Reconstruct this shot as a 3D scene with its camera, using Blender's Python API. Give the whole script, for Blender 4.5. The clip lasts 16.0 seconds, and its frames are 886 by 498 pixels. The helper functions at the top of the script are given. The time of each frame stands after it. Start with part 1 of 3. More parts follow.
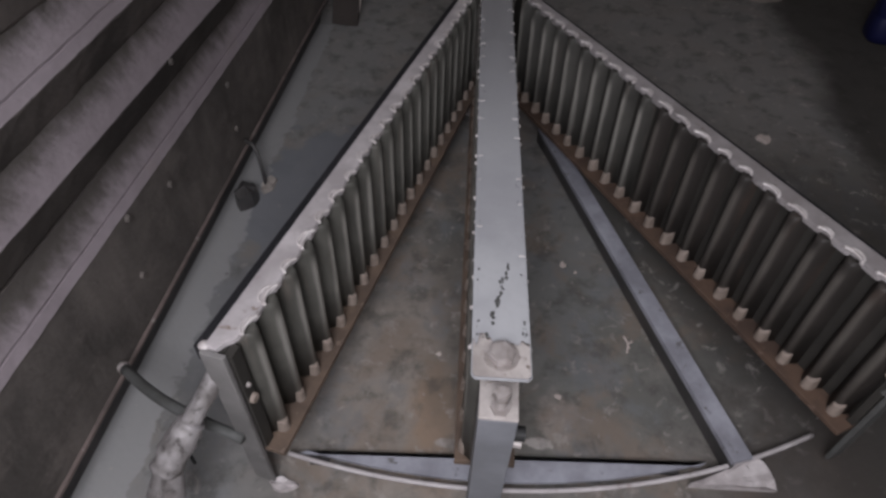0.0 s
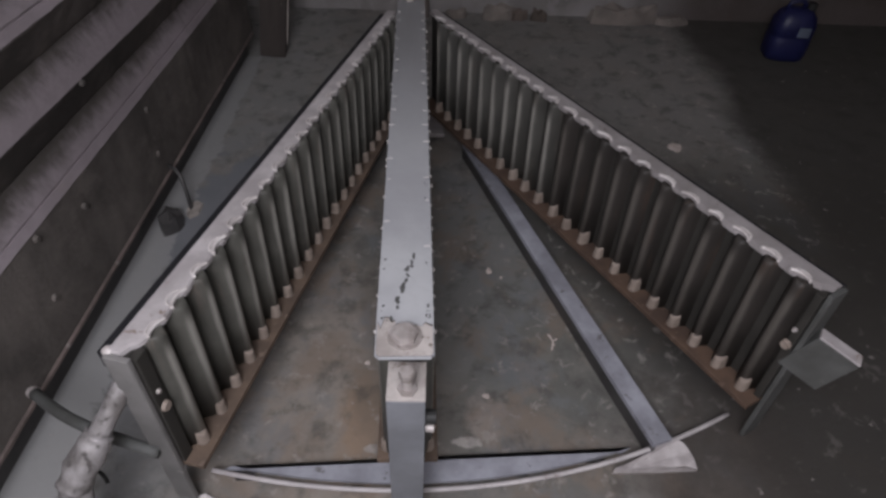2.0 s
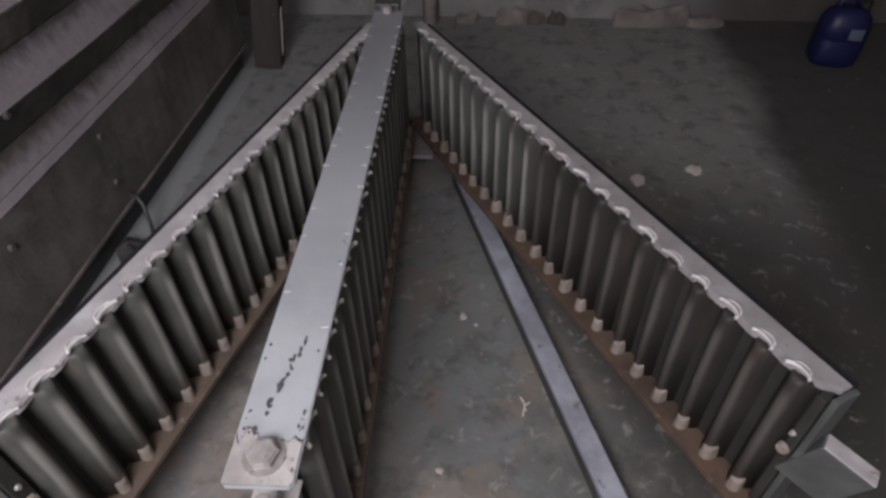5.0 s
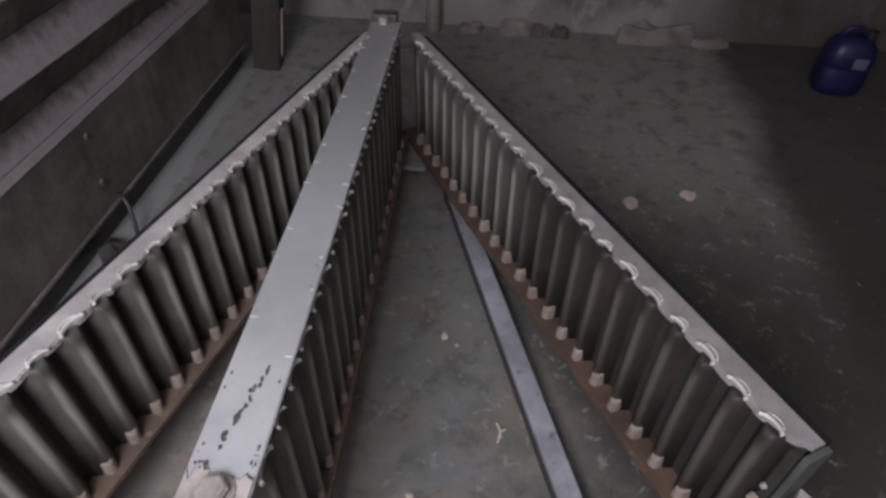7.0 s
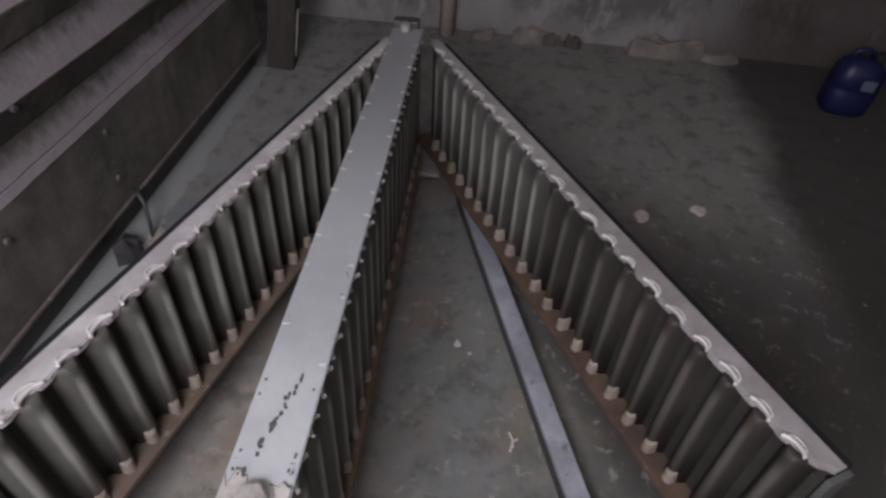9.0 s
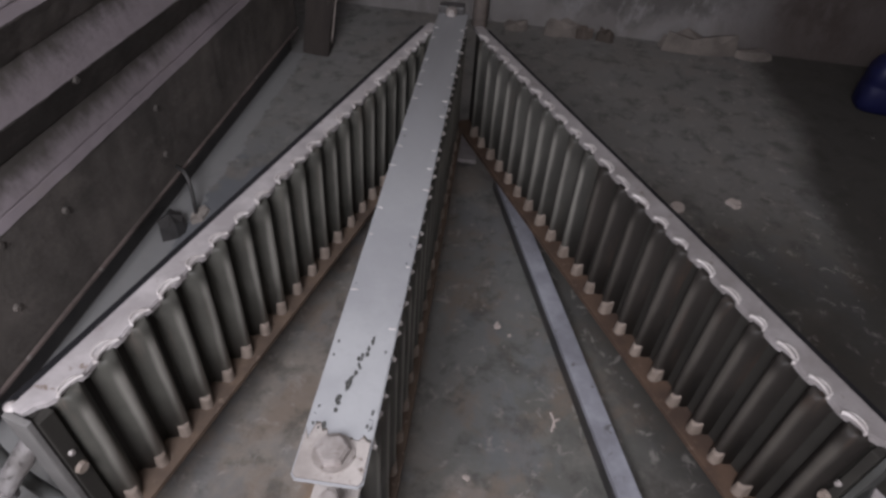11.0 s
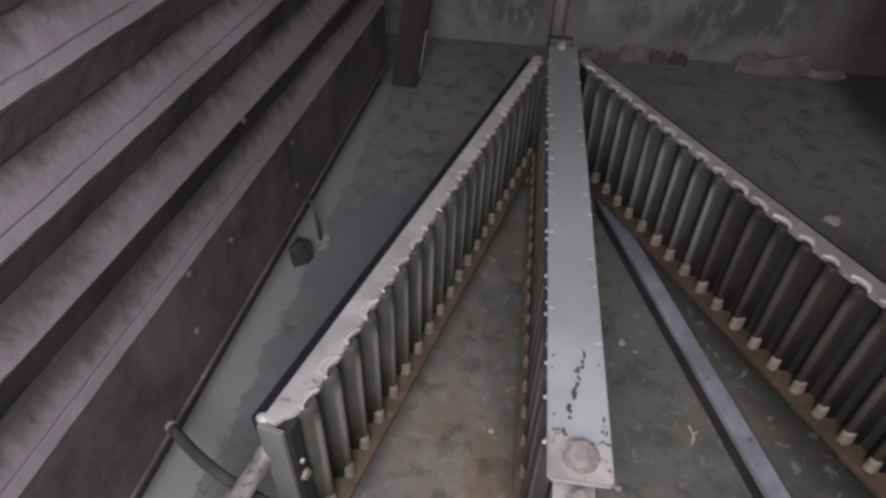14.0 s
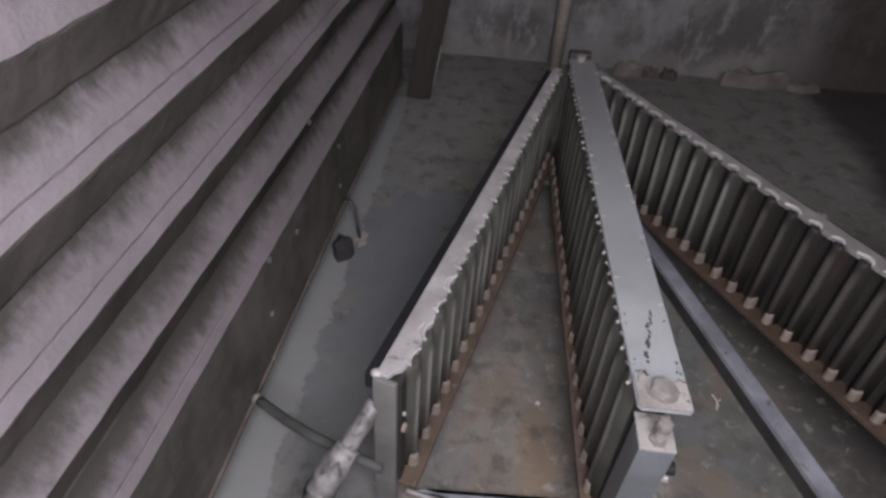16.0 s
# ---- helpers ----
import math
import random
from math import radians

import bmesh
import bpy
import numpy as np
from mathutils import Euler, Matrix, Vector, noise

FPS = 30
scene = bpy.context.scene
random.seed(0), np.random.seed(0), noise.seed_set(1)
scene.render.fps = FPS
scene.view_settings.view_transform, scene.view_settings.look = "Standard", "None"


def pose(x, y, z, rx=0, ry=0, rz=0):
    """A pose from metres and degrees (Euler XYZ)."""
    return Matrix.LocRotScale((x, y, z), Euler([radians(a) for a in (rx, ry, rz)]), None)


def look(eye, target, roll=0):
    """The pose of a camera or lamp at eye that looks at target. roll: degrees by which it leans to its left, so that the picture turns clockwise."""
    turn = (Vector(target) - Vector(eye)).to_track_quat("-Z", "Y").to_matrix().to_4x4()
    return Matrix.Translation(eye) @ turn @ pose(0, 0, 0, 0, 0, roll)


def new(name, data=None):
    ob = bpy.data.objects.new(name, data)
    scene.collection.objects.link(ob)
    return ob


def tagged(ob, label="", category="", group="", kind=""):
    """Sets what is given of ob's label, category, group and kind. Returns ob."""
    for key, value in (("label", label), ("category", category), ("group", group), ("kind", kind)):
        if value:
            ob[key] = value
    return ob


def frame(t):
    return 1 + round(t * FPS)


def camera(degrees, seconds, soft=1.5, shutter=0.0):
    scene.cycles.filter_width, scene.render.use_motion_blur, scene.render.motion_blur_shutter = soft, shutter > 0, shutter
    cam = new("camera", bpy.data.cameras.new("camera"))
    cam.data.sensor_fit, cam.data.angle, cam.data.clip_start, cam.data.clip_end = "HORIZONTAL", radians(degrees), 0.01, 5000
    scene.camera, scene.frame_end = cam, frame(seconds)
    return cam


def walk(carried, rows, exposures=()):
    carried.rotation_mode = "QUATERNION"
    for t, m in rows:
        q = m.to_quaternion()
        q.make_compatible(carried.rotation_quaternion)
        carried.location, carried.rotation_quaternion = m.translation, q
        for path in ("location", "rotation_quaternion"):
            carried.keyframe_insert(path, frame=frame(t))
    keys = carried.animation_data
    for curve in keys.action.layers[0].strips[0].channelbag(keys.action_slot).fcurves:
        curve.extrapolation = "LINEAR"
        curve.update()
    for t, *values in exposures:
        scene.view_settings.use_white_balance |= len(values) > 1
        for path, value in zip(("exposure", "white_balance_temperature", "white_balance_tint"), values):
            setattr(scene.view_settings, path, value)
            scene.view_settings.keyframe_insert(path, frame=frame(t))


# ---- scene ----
cam = camera(73.0, 16.0, soft=2.9)
PATH = [
    (0, (0.01, 0.117, 1.269), (-0.085, 1.469, -0.202), 1.5),
    (0.5, (-0.016, 0.024, 1.313), (-0.065, 1.47, -0.068), 2.1),
    (1, (0.007, -0.033, 1.291), (0.003, 1.41, -0.094), 2.1),
    (1.5, (0.042, -0.012, 1.26), (0.068, 1.44, -0.116), 2.2),
    (2, (0.096, 0.045, 1.235), (0.142, 1.496, -0.141), 2.6),
    (2.5, (0.114, 0.091, 1.206), (0.128, 1.505, -0.208), 1.9),
    (3, (0.096, 0.132, 1.198), (0.015, 1.539, -0.221), 1.0),
    (3.5, (0.12, 0.161, 1.187), (0.036, 1.56, -0.239), 0.6),
    (4, (0.168, 0.172, 1.211), (0.078, 1.599, -0.187), 0.2),
    (4.5, (0.228, 0.213, 1.228), (0.127, 1.669, -0.139), -0.1),
    (5, (0.306, 0.267, 1.206), (0.183, 1.698, -0.186), -1.2),
    (5.2, (0.324, 0.292, 1.199), (0.2, 1.724, -0.193), -0.9),
    (7.3, (0.343, 0.318, 1.228), (0.217, 1.747, -0.165), 1.5),
    (7.5, (0.335, 0.307, 1.222), (0.21, 1.721, -0.187), 1.4),
    (8, (0.324, 0.288, 1.216), (0.226, 1.679, -0.218), 2.1),
    (8.5, (0.317, 0.294, 1.239), (0.212, 1.719, -0.161), 3.0),
    (9, (0.282, 0.317, 1.245), (0.18, 1.75, -0.146), 4.1),
    (9.2, (0.274, 0.333, 1.257), (0.154, 1.783, -0.115), 3.7),
    (11.3, (0.199, 0.261, 1.221), (0.071, 1.671, -0.191), 4.9),
    (11.5, (0.2, 0.275, 1.234), (0.064, 1.675, -0.188), 4.4),
    (12, (0.125, 0.262, 1.237), (0.029, 1.685, -0.165), 6.4),
    (12.5, (0.057, 0.222, 1.243), (-0.136, 1.643, -0.151), 4.5),
    (13, (0.013, 0.201, 1.251), (-0.216, 1.62, -0.14), 4.2),
    (13.5, (-0.034, 0.182, 1.265), (-0.278, 1.64, -0.082), 3.0),
    (14, (-0.061, 0.164, 1.271), (-0.281, 1.623, -0.079), 1.5),
    (14.5, (-0.097, 0.131, 1.273), (-0.331, 1.59, -0.074), 1.5),
    (15, (-0.15, 0.035, 1.285), (-0.326, 1.502, -0.063), 1.6),
    (15.5, (-0.185, -0.011, 1.286), (-0.312, 1.474, -0.047), 2.9),
    (16, (-0.241, -0.021, 1.307), (-0.368, 1.492, 0.005), 3.4),
]
EXPOSURES = ((0, -0.10), (1, -0.14), (2.5, -0.06), (3.5, 0.03), (5, 0.20), (8, 0.22), (9.2, 0.20), (11.5, 0.09), (13, 0.0), (16, 0.0))
walk(cam, [(t, look(eye, target, roll)) for t, eye, target, roll in PATH], EXPOSURES)


# ---- light: fixed broad stand-in for the moving torch, no other light in the room ----
world = bpy.data.worlds.new("world")
scene.world = world
world.use_nodes = True
world.node_tree.nodes["Background"].inputs["Color"].default_value = (0.05, 0.05, 0.06, 1)
world.node_tree.nodes["Background"].inputs["Strength"].default_value = 0.05
lamp_data = bpy.data.lights.new("torch_stand_in", "POINT")
lamp_data.energy, lamp_data.color = 107.0, (0.95, 0.945, 1.02)
lamp_data.shadow_soft_size = 0.40
lamp = new("torch_stand_in", lamp_data)
lamp.location = (-0.12, -0.42, 1.62)


# ---- materials ----
class Nodes:
    """A small builder for node materials in object or world coordinates."""

    def __init__(self, name, rough=0.7, metal=0.0, world_space=False, spec=0.3):
        self.mat = bpy.data.materials.new(name)
        self.mat.use_nodes = True
        self.tree = self.mat.node_tree
        self.bsdf = self.tree.nodes["Principled BSDF"]
        self.bsdf.inputs["Roughness"].default_value = rough
        self.bsdf.inputs["Metallic"].default_value = metal
        self.bsdf.inputs["Specular IOR Level"].default_value = spec
        if world_space:
            self.at = self.tree.nodes.new("ShaderNodeNewGeometry").outputs["Position"]
        else:
            coord = self.tree.nodes.new("ShaderNodeTexCoord").outputs["Object"]
            info = self.tree.nodes.new("ShaderNodeObjectInfo").outputs["Random"]
            shift = self.tree.nodes.new("ShaderNodeVectorMath")
            shift.operation = "ADD"
            scale = self.math("MULTIPLY", info, 37.0)
            self.link(coord, shift.inputs[0])
            self.link(scale, shift.inputs[1])
            self.at = shift.outputs[0]

    def link(self, a, b):
        if isinstance(a, (int, float)):
            b.default_value = a
        elif isinstance(a, tuple):
            b.default_value = (*a, 1) if len(a) == 3 and b.type == "RGBA" else a
        else:
            self.tree.links.new(a, b)

    def math(self, op, a, b=0.0, clamp=False):
        n = self.tree.nodes.new("ShaderNodeMath")
        n.operation, n.use_clamp = op, clamp
        self.link(a, n.inputs[0])
        self.link(b, n.inputs[1])
        return n.outputs[0]

    def noise(self, scale, detail=6.0, rough=0.6, stretch=None, distort=0.0):
        n = self.tree.nodes.new("ShaderNodeTexNoise")
        n.inputs["Scale"].default_value, n.inputs["Detail"].default_value = scale, detail
        n.inputs["Roughness"].default_value, n.inputs["Distortion"].default_value = rough, distort
        at = self.at
        if stretch:
            m = self.tree.nodes.new("ShaderNodeVectorMath")
            m.operation = "MULTIPLY"
            self.link(at, m.inputs[0])
            m.inputs[1].default_value = stretch
            at = m.outputs[0]
        self.link(at, n.inputs["Vector"])
        return n.outputs["Fac"]

    def axis(self, which):
        n = self.tree.nodes.new("ShaderNodeSeparateXYZ")
        self.link(self.at, n.inputs[0])
        return n.outputs[which]

    def step(self, value, low, high):
        """0 below low, 1 above high, smooth between."""
        n = self.tree.nodes.new("ShaderNodeMapRange")
        n.interpolation_type = "SMOOTHSTEP"
        self.link(value, n.inputs["Value"])
        n.inputs["From Min"].default_value, n.inputs["From Max"].default_value = low, high
        return n.outputs["Result"]

    def mix(self, fac, a, b):
        n = self.tree.nodes.new("ShaderNodeMix")
        n.data_type = "RGBA"
        self.link(fac, n.inputs["Factor"])
        self.link(a, n.inputs[6])
        self.link(b, n.inputs[7])
        return n.outputs[2]

    def blob(self, x, y, radius, wobble=0.5, soft=0.35, squash=1.0):
        """A stain with an uneven outline round (x, y)."""
        dx = self.math("SUBTRACT", self.axis("X"), x)
        dy = self.math("MULTIPLY", self.math("SUBTRACT", self.axis("Y"), y), squash)
        d = self.math("SQRT", self.math("ADD", self.math("MULTIPLY", dx, dx), self.math("MULTIPLY", dy, dy)))
        d = self.math("ADD", d, self.math("MULTIPLY", self.math("SUBTRACT", self.noise(7.0, 6.0, 0.65), 0.5), radius * wobble * 4))
        return self.math("SUBTRACT", 1.0, self.step(d, radius * (1 - soft), radius * (1 + soft)))

    def finish(self, color, bump=None, strength=0.3, distance=0.003, rough=None):
        self.link(color, self.bsdf.inputs["Base Color"])
        if rough is not None:
            self.link(rough, self.bsdf.inputs["Roughness"])
        if bump is not None:
            n = self.tree.nodes.new("ShaderNodeBump")
            n.inputs["Strength"].default_value, n.inputs["Distance"].default_value = strength, distance
            self.link(bump, n.inputs["Height"])
            self.link(n.outputs[0], self.bsdf.inputs["Normal"])
        return self.mat


def worn(name, base, dark, wear, rough=0.5, metal=0.0, scale=9.0, amount=0.62, bump=0.25, spec=0.4, stretch=None):
    """Two-scale variation: broad dirt, fine grain, and patches worn through."""
    n = Nodes(name, rough, metal, spec=spec)
    broad, fine = n.noise(scale, 5.0, 0.6, stretch), n.noise(scale * 9, 5.0, 0.7)
    chips = n.step(n.noise(scale * 3.2, 8.0, 0.75), amount, amount + 0.05)
    c = n.mix(n.step(broad, 0.32, 0.7), dark, base)
    c = n.mix(n.math("MULTIPLY", n.step(fine, 0.45, 0.8), 0.35), c, dark)
    c = n.mix(chips, c, wear)
    return n.finish(c, n.math("ADD", fine, n.math("MULTIPLY", chips, -1.2)), bump, 0.002,
                    n.math("ADD", rough - 0.12, n.math("MULTIPLY", broad, 0.25)))


PAINT_WORN = worn("chipped_pale_paint", (0.47, 0.43, 0.41), (0.29, 0.26, 0.245), (0.16, 0.13, 0.11), 0.45, amount=0.56, scale=14)
RAIL = worn("worn_pale_rail", (0.56, 0.525, 0.53), (0.36, 0.33, 0.335), (0.24, 0.19, 0.165), 0.45, amount=0.60, scale=11)
# dark grey steel; on the right end plate it imitates weaker light
GREY_DARK = worn("dark_grey_steel", (0.11, 0.112, 0.11), (0.065, 0.065, 0.062), (0.18, 0.17, 0.16), 0.6, amount=0.62)
# dimmed copy of the rail paint, weaker light put into its colour
RAIL_DIM = worn("dimmed_pale_rail", (0.34, 0.315, 0.318), (0.22, 0.20, 0.198), (0.14, 0.115, 0.10), 0.5, amount=0.60, scale=10)
PLATE = worn("scuffed_grey_plate", (0.21, 0.202, 0.198), (0.13, 0.125, 0.122), (0.33, 0.31, 0.3), 0.5, amount=0.64)
POST_GREY = worn("blue_grey_post_paint", (0.215, 0.222, 0.245), (0.15, 0.154, 0.168), (0.32, 0.31, 0.30), 0.5, amount=0.68, scale=7)
LAVENDER = worn("lavender_grey_paint", (0.37, 0.375, 0.425), (0.22, 0.22, 0.25), (0.13, 0.125, 0.125), 0.55, amount=0.60, scale=9)


def strip_material():
    """Pale paint, bright and scuffed near the handled end; grey grime and painted lamp falloff further along."""
    n = Nodes("pale_grey_strip_paint", 0.42, spec=0.4)
    raw = n.tree.nodes.new("ShaderNodeTexCoord").outputs["Object"]
    split = n.tree.nodes.new("ShaderNodeSeparateXYZ")
    n.link(raw, split.inputs[0])
    broad, fine, long = n.noise(6.0, 5.0, 0.6), n.noise(60.0, 5.0, 0.7), n.noise(22.0, 5.0, 0.65, (1, 0.12, 1))
    c = n.mix(n.step(broad, 0.32, 0.7), (0.33, 0.333, 0.352), (0.42, 0.425, 0.44))
    c = n.mix(n.math("MULTIPLY", n.step(fine, 0.45, 0.8), 0.3), c, (0.29, 0.29, 0.30))
    along = n.math("ADD", split.outputs["Y"], n.math("MULTIPLY", n.math("SUBTRACT", broad, 0.5), 0.8))
    grime_falloff = n.math("MULTIPLY", n.step(along, 0.35, 1.15), n.math("ADD", 0.45, n.math("MULTIPLY", long, 0.5)))
    c = n.mix(grime_falloff, c, (0.17, 0.168, 0.172))
    c = n.mix(n.step(n.noise(19.0, 8.0, 0.75), 0.69, 0.73), c, (0.20, 0.18, 0.17))
    return n.finish(c, n.math("ADD", fine, n.math("MULTIPLY", long, 0.6)), 0.22, 0.002, n.math("ADD", 0.32, n.math("MULTIPLY", broad, 0.28)))


def rib_material(name, base, dark, crest, stain):
    """Corrugated sheet, with an uneven lit streak painted along the crest of each rib."""
    n = Nodes(name, 0.55, spec=0.35)
    raw = n.tree.nodes.new("ShaderNodeTexCoord").outputs["Object"]
    split = n.tree.nodes.new("ShaderNodeSeparateXYZ")
    n.link(raw, split.inputs[0])
    broad, streak, fine = n.noise(6.0, 5.0, 0.6), n.noise(30.0, 6.0, 0.7, (1, 1, 0.12)), n.noise(90.0, 5.0, 0.7)
    c = n.mix(n.step(broad, 0.34, 0.68), dark, base)
    c = n.mix(n.math("MULTIPLY", n.step(streak, 0.54, 0.72), 0.6), c, stain)
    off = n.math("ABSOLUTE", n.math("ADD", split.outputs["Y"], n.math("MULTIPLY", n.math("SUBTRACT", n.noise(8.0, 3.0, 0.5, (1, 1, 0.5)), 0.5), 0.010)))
    lit_crest = n.math("SUBTRACT", 1.0, n.step(n.math("ADD", off, n.math("MULTIPLY", n.math("SUBTRACT", streak, 0.5), 0.010)), 0.004, 0.0125))
    lit_crest = n.math("MULTIPLY", lit_crest, n.math("SUBTRACT", 1.0, n.step(split.outputs["Z"], -0.055, -0.012)))
    c = n.mix(n.math("MULTIPLY", lit_crest, 0.85), c, crest)
    return n.finish(c, n.math("ADD", fine, streak), 0.3, 0.002)


PAINT = strip_material()
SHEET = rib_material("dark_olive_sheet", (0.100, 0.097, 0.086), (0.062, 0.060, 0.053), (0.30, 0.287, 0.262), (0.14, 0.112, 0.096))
# dimmed copy of the olive sheet for the right arm's far ribs
SHEET_DARK = rib_material("dimmed_olive_sheet", (0.074, 0.071, 0.064), (0.046, 0.044, 0.040), (0.27, 0.258, 0.236), (0.11, 0.09, 0.076))
# browner near ribs, darkened further to imitate lamp falloff
SHEET_BROWN = rib_material("dimmed_brown_sheet", (0.034, 0.029, 0.026), (0.024, 0.021, 0.019), (0.095, 0.085, 0.076), (0.075, 0.050, 0.038))
# near-black colour lends shade to the gaps between ribs and the end void
BACK = worn("dark_backing_plate", (0.036, 0.033, 0.029), (0.026, 0.024, 0.021), (0.05, 0.04, 0.033), 0.7, amount=0.66)
# near-black, imitates the cast shadow beside the outer rails
SHADE_STRIP = worn("shade_strip_black", (0.022, 0.021, 0.024), (0.014, 0.014, 0.016), (0.04, 0.036, 0.036), 0.7, amount=0.68, spec=0.2)
RUST = worn("rusty_flat_bar", (0.155, 0.112, 0.085), (0.10, 0.074, 0.06), (0.21, 0.16, 0.13), 0.8, amount=0.6, scale=12, spec=0.15)
# dimmed copy of the rusty bar for the less lit right arm
RUST_DIM = worn("dimmed_rusty_flat_bar", (0.125, 0.082, 0.060), (0.075, 0.052, 0.042), (0.17, 0.12, 0.095), 0.85, amount=0.6, scale=12, spec=0.1)
FOOT = worn("pale_tan_foot", (0.31, 0.255, 0.22), (0.20, 0.16, 0.135), (0.18, 0.12, 0.09), 0.6, amount=0.64, scale=20)
BEAD = worn("bright_weld_bead", (0.68, 0.64, 0.63), (0.45, 0.41, 0.40), (0.25, 0.2, 0.18), 0.32, amount=0.66, scale=30)
ZINC = worn("shiny_zinc", (0.46, 0.42, 0.41), (0.27, 0.24, 0.225), (0.15, 0.11, 0.09), 0.42, metal=0.25, amount=0.58, scale=30)
DARK_STEEL = worn("dark_oily_steel", (0.085, 0.08, 0.08), (0.05, 0.048, 0.048), (0.16, 0.14, 0.13), 0.42, metal=0.3, amount=0.68)
BLACK = worn("black_rubber", (0.02, 0.02, 0.02), (0.014, 0.014, 0.014), (0.05, 0.05, 0.05), 0.6)
SCRAP = worn("crumpled_pale_foil", (0.62, 0.58, 0.58), (0.42, 0.38, 0.38), (0.8, 0.78, 0.77), 0.4, scale=25, amount=0.6, bump=0.8)
PLASTER = worn("pale_plaster", (0.42, 0.38, 0.35), (0.28, 0.25, 0.23), (0.2, 0.17, 0.15), 0.9, scale=12, spec=0.1, bump=0.6)
CHIP = worn("pale_broken_plaster", (0.60, 0.52, 0.48), (0.46, 0.40, 0.37), (0.3, 0.26, 0.24), 0.9, scale=40, spec=0.1)
RUBBLE = worn("dirty_plaster_rubble", (0.25, 0.22, 0.20), (0.17, 0.15, 0.138), (0.12, 0.1, 0.09), 0.95, scale=12, spec=0.05, bump=0.8)
BEAM = worn("weathered_brown_timber", (0.16, 0.13, 0.115), (0.09, 0.075, 0.065), (0.23, 0.2, 0.18), 0.8, scale=8, spec=0.15, stretch=(1, 1, 0.15))
LIP = worn("rubbed_reddish_lip", (0.19, 0.15, 0.138), (0.10, 0.082, 0.076), (0.28, 0.25, 0.235), 0.7, scale=10, amount=0.6, spec=0.2)
DARK_TIMBER = worn("dark_weathered_timber", (0.085, 0.072, 0.066), (0.05, 0.043, 0.04), (0.13, 0.115, 0.105), 0.85, scale=8, spec=0.12, stretch=(1, 1, 0.15))
BLUE = worn("blue_plastic", (0.011, 0.013, 0.066), (0.008, 0.009, 0.042), (0.018, 0.022, 0.095), 0.4, scale=5)
LABEL = worn("faded_pale_label", (0.10, 0.12, 0.16), (0.06, 0.07, 0.11), (0.12, 0.14, 0.2), 0.6, scale=15)


def floor_material():
    n = Nodes("stained_concrete", 0.75, world_space=True, spec=0.22)
    broad, mid, fine = n.noise(1.6, 6.0, 0.62), n.noise(6.5, 8.0, 0.68, distort=0.4), n.noise(60.0, 6.0, 0.7)
    c = n.mix(n.step(broad, 0.35, 0.66), (0.125, 0.122, 0.114), (0.20, 0.187, 0.172))
    c = n.mix(n.math("MULTIPLY", n.step(mid, 0.46, 0.66), 0.6), c, (0.26, 0.24, 0.222))
    # cleaner brownish floor under the arms, olive-grey oil film on the other half
    c = n.mix(n.math("MULTIPLY", n.blob(-0.10, 0.82, 0.22, 0.45, 0.5, 0.6), 0.65), c, (0.31, 0.27, 0.235))
    c = n.mix(n.math("MULTIPLY", n.blob(-0.05, 0.76, 0.05, 0.7, 0.6, 0.35), 0.6), c, (0.29, 0.19, 0.12))
    c = n.mix(n.math("MULTIPLY", n.blob(0.02, 1.05, 0.10, 0.5, 0.5, 0.35), 0.6), c, (0.10, 0.09, 0.08))
    c = n.mix(n.math("MULTIPLY", n.blob(0.30, 1.12, 0.24, 0.4, 0.5, 0.5), 0.5), c, (0.13, 0.133, 0.122))
    c = n.mix(n.math("MULTIPLY", n.blob(0.24, 0.78, 0.05, 1.1, 0.3), 0.8), c, (0.29, 0.255, 0.23))
    c = n.mix(n.math("MULTIPLY", n.blob(0.185, 0.722, 0.034, 1.0, 0.15, 2.6), 0.95), c, (0.40, 0.37, 0.35))
    c = n.mix(n.math("MULTIPLY", n.blob(0.0, 0.70, 0.034, 1.0, 0.15, 3.0), 0.9), c, (0.38, 0.35, 0.33))
    c = n.mix(n.math("MULTIPLY", n.blob(0.22, 1.35, 0.16, 0.6, 0.5, 0.4), 0.6), c, (0.21, 0.212, 0.208))
    # rusty brown and blue-grey films
    c = n.mix(n.math("MULTIPLY", n.step(n.noise(4.3, 7.0, 0.68, distort=0.5), 0.47, 0.62), 0.6), c, (0.215, 0.165, 0.13))
    c = n.mix(n.math("MULTIPLY", n.step(n.noise(3.4, 7.0, 0.66, (1.3, 1, 1)), 0.50, 0.62), 0.55), c, (0.17, 0.178, 0.19))
    # lamp falloff painted into the floor beyond the right arm
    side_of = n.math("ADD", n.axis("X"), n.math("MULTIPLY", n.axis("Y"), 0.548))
    right_falloff = n.math("MULTIPLY", n.step(side_of, 1.10, 1.28), n.math("SUBTRACT", 1.0, n.math("MULTIPLY", n.step(n.axis("Y"), 1.1, 2.2), 0.45)))
    c = n.mix(n.math("MULTIPLY", right_falloff, 0.88), c, (0.047, 0.044, 0.040))
    # floor colour lifted further in and along the cladding, where lamp light falls short
    c = n.mix(n.math("MULTIPLY", n.step(n.axis("Y"), 1.5, 2.2), 0.55), c, (0.29, 0.28, 0.268))
    c = n.mix(n.math("MULTIPLY", n.math("SUBTRACT", 1.0, n.step(n.axis("X"), -0.5, -0.3)), 0.45), c, (0.25, 0.25, 0.25))
    # small dark grease mottles
    c = n.mix(n.math("MULTIPLY", n.step(n.noise(11.0, 8.0, 0.68, distort=0.2), 0.48, 0.66), 0.6), c, (0.075, 0.072, 0.066))
